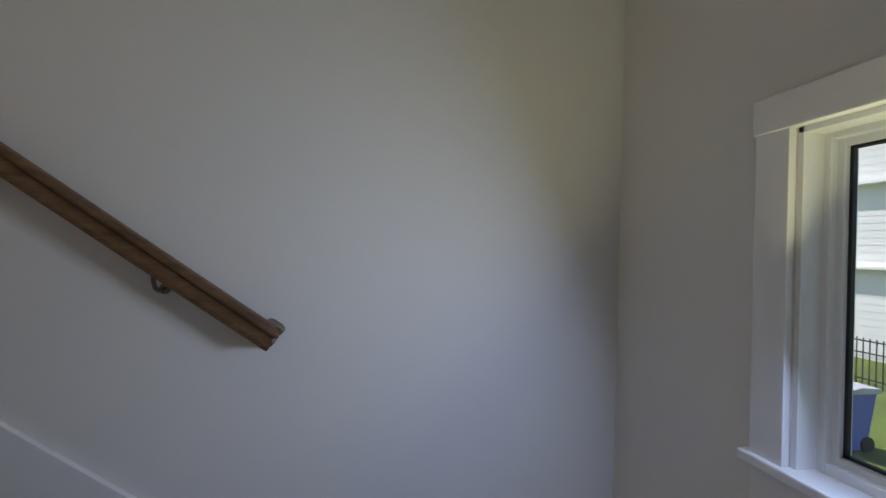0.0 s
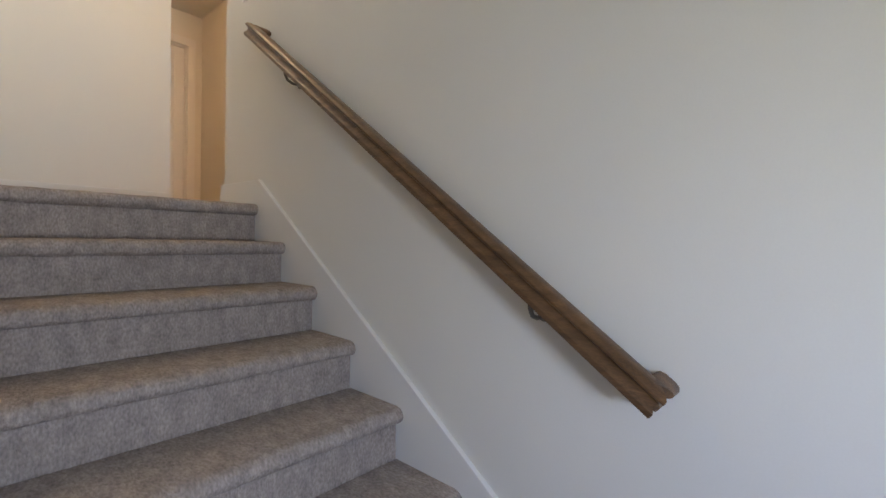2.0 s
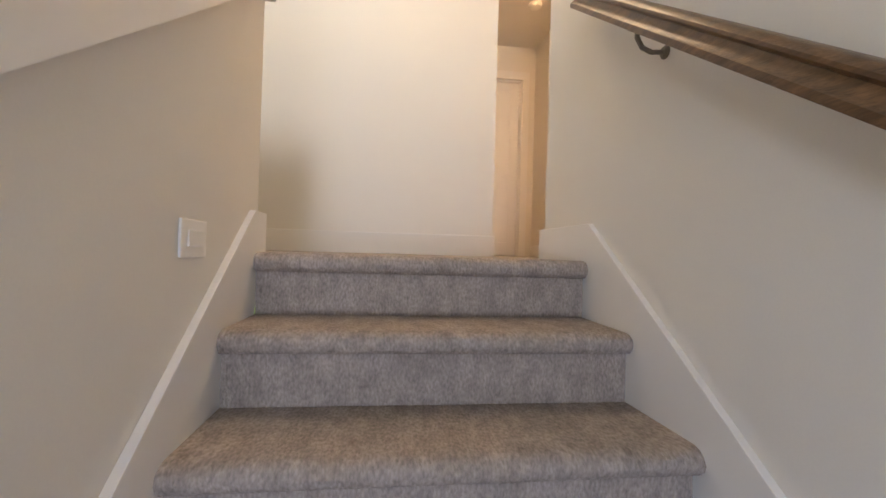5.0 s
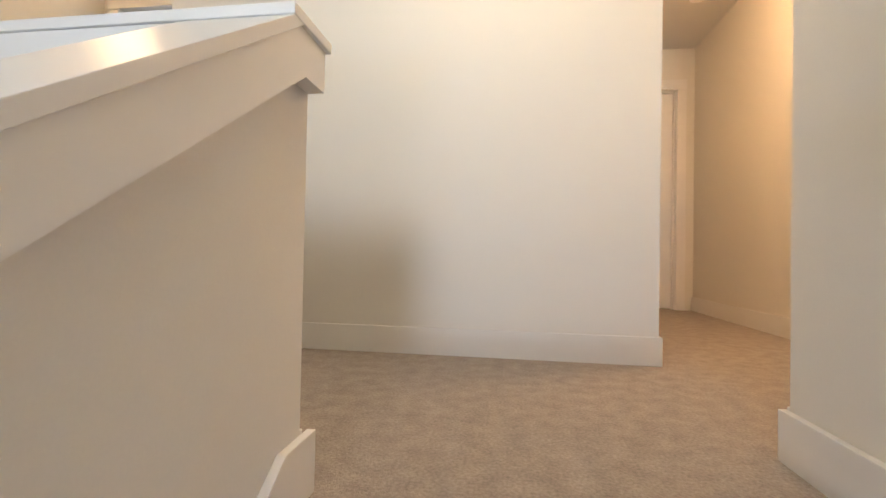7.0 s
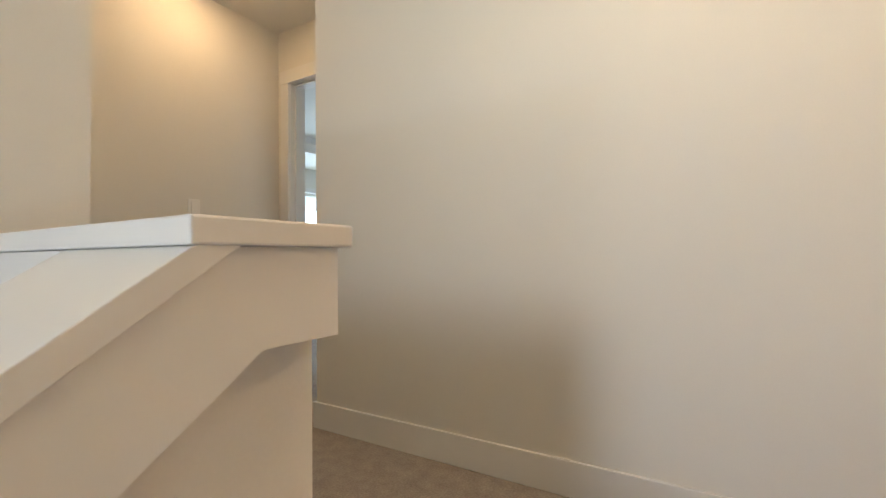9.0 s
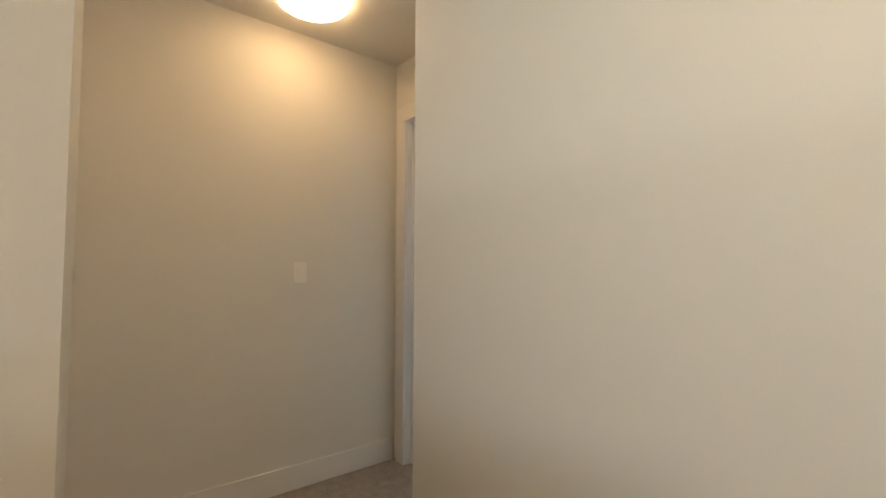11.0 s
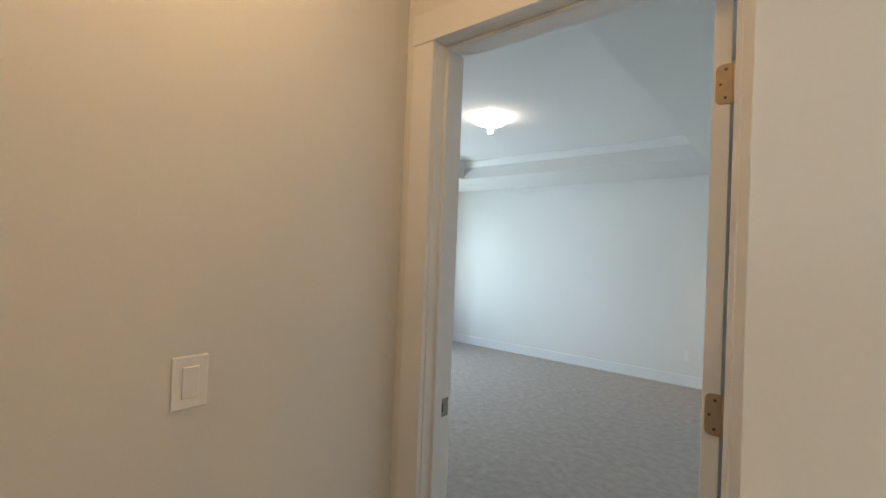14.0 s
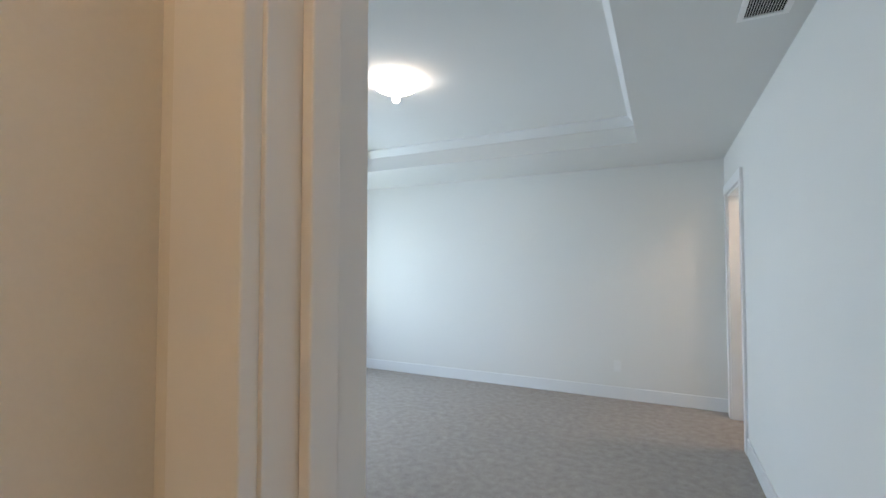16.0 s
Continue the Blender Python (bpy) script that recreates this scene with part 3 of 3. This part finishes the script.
# ---- handrail ----
RX = -0.075
RA, RB = (-1.838, -0.464), (-0.035, 0.800)      # rail centre line: (y, z) at its two ends
rail = thing("handrail", RX, -0.9, 0.17, "dark-stained wooden handrail on metal brackets", "handrail")
PROF = [(-0.024, -0.025), (0.024, -0.025), (0.026, -0.020), (0.026, -0.014), (0.019, -0.008), (0.017, -0.001), (0.019, 0.006), (0.028, 0.011), (0.029, 0.016), (0.024, 0.022), (0.012, 0.025),
        (-0.012, 0.025), (-0.024, 0.022), (-0.029, 0.016), (-0.028, 0.011), (-0.019, 0.006), (-0.017, -0.001), (-0.019, -0.008), (-0.026, -0.014), (-0.026, -0.020)]
PROF = [(u, v * 1.24) for u, v in PROF]
ang = math.atan2(RB[1] - RA[1], RB[0] - RA[0])
up = Vector((0, -math.sin(ang), math.cos(ang)))


def sweep(bm, a, b, side, upv, prof, mitre_a=0.0, mitre_b=0.0):
    """Sweeps a profile from a to b; each end may be mitred by leaning with the side offset."""
    along = (b - a).normalized()
    r1 = [bm.verts.new(a + side * u + upv * v + along * (u * mitre_a)) for u, v in prof]
    r2 = [bm.verts.new(b + side * u + upv * v + along * (u * mitre_b)) for u, v in prof]
    n = len(prof)
    for i in range(n):
        bm.faces.new((r1[i], r1[(i + 1) % n], r2[(i + 1) % n], r2[i]))
    bm.faces.new(r1)
    bm.faces.new(r2[::-1])


bm = bmesh.new()
A, B = Vector((RX, *RA)), Vector((RX, *RB))
sweep(bm, A, B, Vector((-1, 0, 0)), up, PROF, -1.0, 1.0)
part("rail", bm, WOOD, rail, smooth=True)
dirv = (B - A).normalized()
for end, sgn in ((A, 1), (B, -1)):
    bm = bmesh.new()
    sweep(bm, end, Vector((-0.002, end.y, end.z)), -dirv * sgn * 1.0, up, PROF, 1.0, 0.0)
    part("return", bm, WOOD, rail, smooth=True)
for f in (0.150, 0.822):
    p = A.lerp(B, f) - up * 0.031
    bm = bmesh.new()
    lathe(bm, [(0.0, -0.001), (0.016, -0.001), (0.016, -0.005), (0.011, -0.010), (0.0, -0.011)], (0, p.y, p.z - 0.044), 20, "x")
    part("bracket_rose", bm, STEEL, rail, smooth=True)
    bm = bmesh.new()
    pts = [Vector((-0.010, p.y, p.z - 0.044)), Vector((-0.038, p.y, p.z - 0.047)), Vector((-0.062, p.y, p.z - 0.038)), Vector((RX, p.y, p.z - 0.016)), Vector((RX, p.y, p.z))]
    rings = []
    for i, q in enumerate(pts):
        d = (pts[min(i + 1, 4)] - pts[max(i - 1, 0)]).normalized()
        s = Vector((0, 1, 0))
        v = d.cross(s)
        rings.append([bm.verts.new(q + s * 0.006 * math.cos(j * math.pi / 4) + v * 0.006 * math.sin(j * math.pi / 4)) for j in range(8)])
    for i in range(4):
        for j in range(8):
            bm.faces.new((rings[i][j], rings[i][(j + 1) % 8], rings[i + 1][(j + 1) % 8], rings[i + 1][j]))
    bm.faces.new(rings[0])
    bm.faces.new(rings[-1][::-1])
    part("bracket_arm", bm, STEEL, rail, smooth=True)
    bm = bmesh.new()
    sweep(bm, p - dirv * 0.03 - up * 0.002, p + dirv * 0.03 - up * 0.002, Vector((-1, 0, 0)), up, [(-0.010, -0.002), (0.010, -0.002), (0.010, 0.002), (-0.010, 0.002)])
    part("bracket_saddle", bm, STEEL, rail)


# ---- switches ----
def switch_x(x, out, y, z, w, h, label, name="light_switch", category="light switch"):
    """Wall plate with one rocker on a wall that faces along x."""
    s = thing(name, x, y, z, label, category)
    xa, xb = sorted((x, x + out * 0.006))
    bm = bmesh.new()
    box(bm, xa, xb, y - w / 2, y + w / 2, z - h / 2, z + h / 2, 0.0025)
    part("plate", bm, PLASTIC, s)
    rw, rh = (0.033, 0.066) if h > w * 0.9 else (0.066, 0.033)
    xa, xb = sorted((x + out * 0.005, x + out * 0.0095))
    for dy in ((-0.023, 0.023) if h > w > 0.1 else (0.0,)):
        bm = bmesh.new()
        box(bm, xa, xb, y + dy - rw / 2, y + dy + rw / 2, z - rh / 2, z + rh / 2, 0.0015)
        part("rocker", bm, PLASTIC, s)


switch_x(XW, 1, 1.283, 1.135, 0.072, 0.110, "white single rocker light switch on the hall wall")
switch_x(0.0, -1, 0.180, 1.110, 0.116, 0.118, "white double switch plate above the handrail end")
switch_x(XL, 1, -0.362, 0.027, 0.122, 0.076, "white plate lying sideways low on the half wall")


def outlet_y(x, y, out, z, label):
    """Duplex outlet on a wall that faces along y."""
    o = thing("wall_outlet", x, y, z, label, "outlet")
    ya, yb = sorted((y, y + out * 0.006))
    bm = bmesh.new()
    box(bm, x - 0.036, x + 0.036, ya, yb, z - 0.058, z + 0.058, 0.0025)
    part("plate", bm, PLATE, o)
    for dz in (-0.02, 0.02):
        ya, yb = sorted((y + out * 0.005, y + out * 0.008))
        bm = bmesh.new()
        box(bm, x - 0.017, x + 0.017, ya, yb, z + dz - 0.014, z + dz + 0.014, 0.002)
        part("socket", bm, PLATE, o)


outlet_y(-3.39, BY1, -1, 0.34, "white duplex wall outlet above the baseboard")


# ---- ceiling lights ----
def ceiling_light(x, y, z, r, bowl, drop, lit, label):
    """Flush fitting: metal canopy, shallow glass dish of depth bowl, and a finial that ends at drop."""
    c = thing("ceiling_light", x, y, z, label, "ceiling light", group="flush ceiling lights")
    bm = bmesh.new()
    lathe(bm, [(0.0, -0.0), (r * 0.62, 0.0), (r * 0.62, -0.018), (r * 0.5, -0.028), (0.0, -0.028)], (x, y, z), 40)
    part("canopy", bm, NICKEL, c, smooth=True)
    bm = bmesh.new()
    prof = [(r, -0.03)]
    for i in range(1, 9):
        a = i / 8 * math.pi / 2
        prof.append((max(r * math.cos(a), 0.006), -0.03 - bowl * math.sin(a)))
    lathe(bm, prof, (x, y, z), 40)
    part("shade", bm, lit, c, "glowing frosted glass bowl", smooth=True)
    bm = bmesh.new()
    lathe(bm, [(0.014, -0.026 - bowl), (0.022, -0.036 - bowl), (0.026, -drop + 0.022), (0.019, -drop + 0.006), (0.0, -drop)], (x, y, z), 20)
    part("finial", bm, lit, c, "glowing glass finial", smooth=True)


ceiling_light(-4.56, 4.19, TZ, 0.155, 0.055, 0.155, BED_LIGHT, "lit frosted glass bowl light in the tray ceiling")
ceiling_light(-2.98, 1.18, H, 0.165, 0.032, 0.070, HALL_LIGHT, "lit warm frosted glass bowl light in the hall")
# added, unseen fitting: warm fill for the hall wall and stair head
ceiling_light(-0.60, 0.60, H, 0.165, 0.06, 0.13, HEAD_FILL, "added unseen warm fill light above the stair head")
ceiling_light(0.55, 1.75, H, 0.165, 0.06, 0.13, EAST_LIGHT, "lit warm frosted glass bowl light in the side passage")
ceiling_light(-1.65, 5.9, H, 0.16, 0.06, 0.13, BATH_LIGHT, "lit warm bowl light in the small room")

# ---- smoke detector, vent ----
det = thing("smoke_detector", 0.72, 2.81, H, "round white smoke detector on the ceiling", "smoke detector")
bm = bmesh.new()
lathe(bm, [(0.0, 0), (0.066, 0), (0.066, -0.012), (0.060, -0.026), (0.045, -0.036), (0.0, -0.037)], (0.72, 2.81, H), 32)
part("body", bm, PLASTIC, det, smooth=True)
VX0, VX1, VY0, VY1 = -2.662, -2.482, 3.43, 3.86
vent = thing("ceiling_vent", (VX0 + VX1) / 2, (VY0 + VY1) / 2, H, "white metal air register with slats on the ceiling", "vent")
# dark sheet behind the slats, in place of the duct's shade
bm = bmesh.new()
box(bm, VX0 + 0.015, VX1 - 0.015, VY0 + 0.015, VY1 - 0.015, H - 0.002, H - 0.0005)
part("duct_shade", bm, HOLE_SHADE, vent)
bm = bmesh.new()
for a, b, c, d in ((VX0, VX1, VY0, VY0 + 0.022), (VX0, VX1, VY1 - 0.022, VY1), (VX0, VX0 + 0.022, VY0 + 0.022, VY1 - 0.022), (VX1 - 0.022, VX1, VY0 + 0.022, VY1 - 0.022), (VX0 + 0.022, VX1 - 0.022, 3.64, 3.652)):
    box(bm, a, b, c, d, H - 0.009, H - 0.0005, 0.001)
part("frame", bm, PLASTIC, vent)
for i in range(14):
    x = VX0 + 0.027 + i * 0.0097
    bm = bmesh.new()
    prism(bm, [(x, H - 0.008), (x + 0.0015, H - 0.008), (x + 0.005, H - 0.002), (x + 0.0035, H - 0.002)], VY0 + 0.022, VY1 - 0.022, "y")
    part("slat", bm, PLASTIC, vent)

# ---- outside ----
GZ = -3.0
bm = bmesh.new()
box(bm, -400, 400, -400, 400, GZ - 0.5, GZ)
structure("ground", bm, GRASS, "green mown lawn around the house", "ground")
HX0, HX1, HY = 2.0, 22.0, -16.0
house = thing("neighbour_house", 12.0, HY - 4, GZ, "white lap-sided neighbouring house beyond the lawn", "house")
bm = bmesh.new()
box(bm, HX0, HX1, HY - 8, HY, GZ, GZ + 7.6)
wall = part("wall", bm, SIDING, house)
board = bmesh.new()
prism(board, [(0.0, 0.0), (0.016, 0.0), (0.010, 0.21), (0.0, 0.21)], HX0, HX1, "x")
bmesh.ops.translate(board, verts=board.verts, vec=(-12.0, 4, 0))
bmesh.ops.recalc_face_normals(board, faces=board.faces)
plank_mesh = bpy.data.meshes.new("plank")
board.to_mesh(plank_mesh)
board.free()
plank_mesh.materials.append(SIDING)
for i in range(36):
    p = new("plank", plank_mesh)
    p.parent = wall
    p.location = (0, 0, 0.1 + i * 0.205)
for z in (1.90, -0.46):
    bm = bmesh.new()
    box(bm, HX0, HX1, HY + 0.02, HY + 0.30, z - 0.04, z + 0.04, 0.004)
    part("ledge", bm, SIDING, house)
bm = bmesh.new()
prism(bm, [(HY + 0.6, GZ + 7.5), (HY + 0.6, GZ + 7.68), (HY - 4, GZ + 9.9), (HY - 8.6, GZ + 7.68), (HY - 8.6, GZ + 7.5)], HX0 - 0.5, HX1 + 0.5, "x")
part("roof", bm, ROOFING, house)
fence = thing("iron_fence", 7.0, -13.0, GZ, "black iron picket fence along the lawn", "fence")
for i in range(58):
    x = 3.2 + i * 0.13
    bm = bmesh.new()
    box(bm, x, x + 0.018, -13.009, -12.991, GZ, GZ + 1.06)
    part("picket", bm, IRON, fence)
for z in (0.15, 0.72, 0.98):
    bm = bmesh.new()
    box(bm, 3.2, 10.7, -13.015, -12.985, GZ + z, GZ + z + 0.03)
    part("rail", bm, IRON, fence)
shrub = thing("shrub", 3.67, -10.15, GZ, "small dark green leafy shrub on the lawn", "shrub")
bm = bmesh.new()
for i in range(5):
    a = i * 1.26
    p0, p1 = Vector((3.67, -10.15, GZ)), Vector((3.67 + 0.2 * math.cos(a), -10.15 + 0.2 * math.sin(a), GZ + 0.6))
    sweep(bm, p0, p1, Vector((1, 0, 0)), Vector((0, 1, 0)), [(-0.008, -0.008), (0.008, -0.008), (0.008, 0.008), (-0.008, 0.008)])
part("stems", bm, ROOFING, shrub)
bm = bmesh.new()
rng = random.Random(4)
for i in range(420):
    u = Vector((rng.gauss(0, 1), rng.gauss(0, 1), rng.gauss(0, 1))).normalized() * (0.38 * rng.random() ** 0.4)
    c = Vector((3.67, -10.15, GZ + 0.48)) + Vector((u.x, u.y, u.z * 1.15))
    d = Vector((rng.gauss(0, 1), rng.gauss(0, 1), rng.gauss(0, 1))).normalized()
    e = d.orthogonal().normalized()
    l, w = rng.uniform(0.04, 0.07), rng.uniform(0.018, 0.03)
    bm.faces.new([bm.verts.new(c + d * a * l + e * b * w) for a, b in ((-1, 0), (0, 1), (1, 0), (0, -1))])
part("leaves", bm, LEAF, shrub)
CX, CY = 4.07, -9.12
bin_thing = thing("wheelie_bin", CX, CY, GZ, "blue plastic wheeled bin on the lawn", "bin")
bm = bmesh.new()
lo = [(-0.25, -0.27), (0.25, -0.27), (0.25, 0.27), (-0.25, 0.27)]
v1 = [bm.verts.new((CX + x * 0.85, CY + y * 0.85, GZ + 0.03)) for x, y in lo]
v2 = [bm.verts.new((CX + x * 1.12, CY + y * 1.12, GZ + 0.86)) for x, y in lo]
bm.faces.new(v1)
bm.faces.new(v2[::-1])
for i in range(4):
    bm.faces.new((v1[i], v1[(i + 1) % 4], v2[(i + 1) % 4], v2[i]))
part("body", bm, BIN, bin_thing)
bm = bmesh.new()
prism(bm, [(CY - 0.34, GZ + 0.86), (CY + 0.34, GZ + 0.86), (CY + 0.34, GZ + 0.90), (CY, GZ + 0.96), (CY - 0.34, GZ + 0.93)], CX - 0.32, CX + 0.32, "x", 0.01)
part("lid", bm, LID, bin_thing, "pale grey lid")
for x in (CX - 0.25, CX + 0.2):
    bm = bmesh.new()
    lathe(bm, [(0.0, 0), (0.11, 0), (0.11, 0.05), (0.0, 0.05)], (x, CY - 0.22, GZ + 0.11), 20, "x")
    part("wheel", bm, IRON, bin_thing)
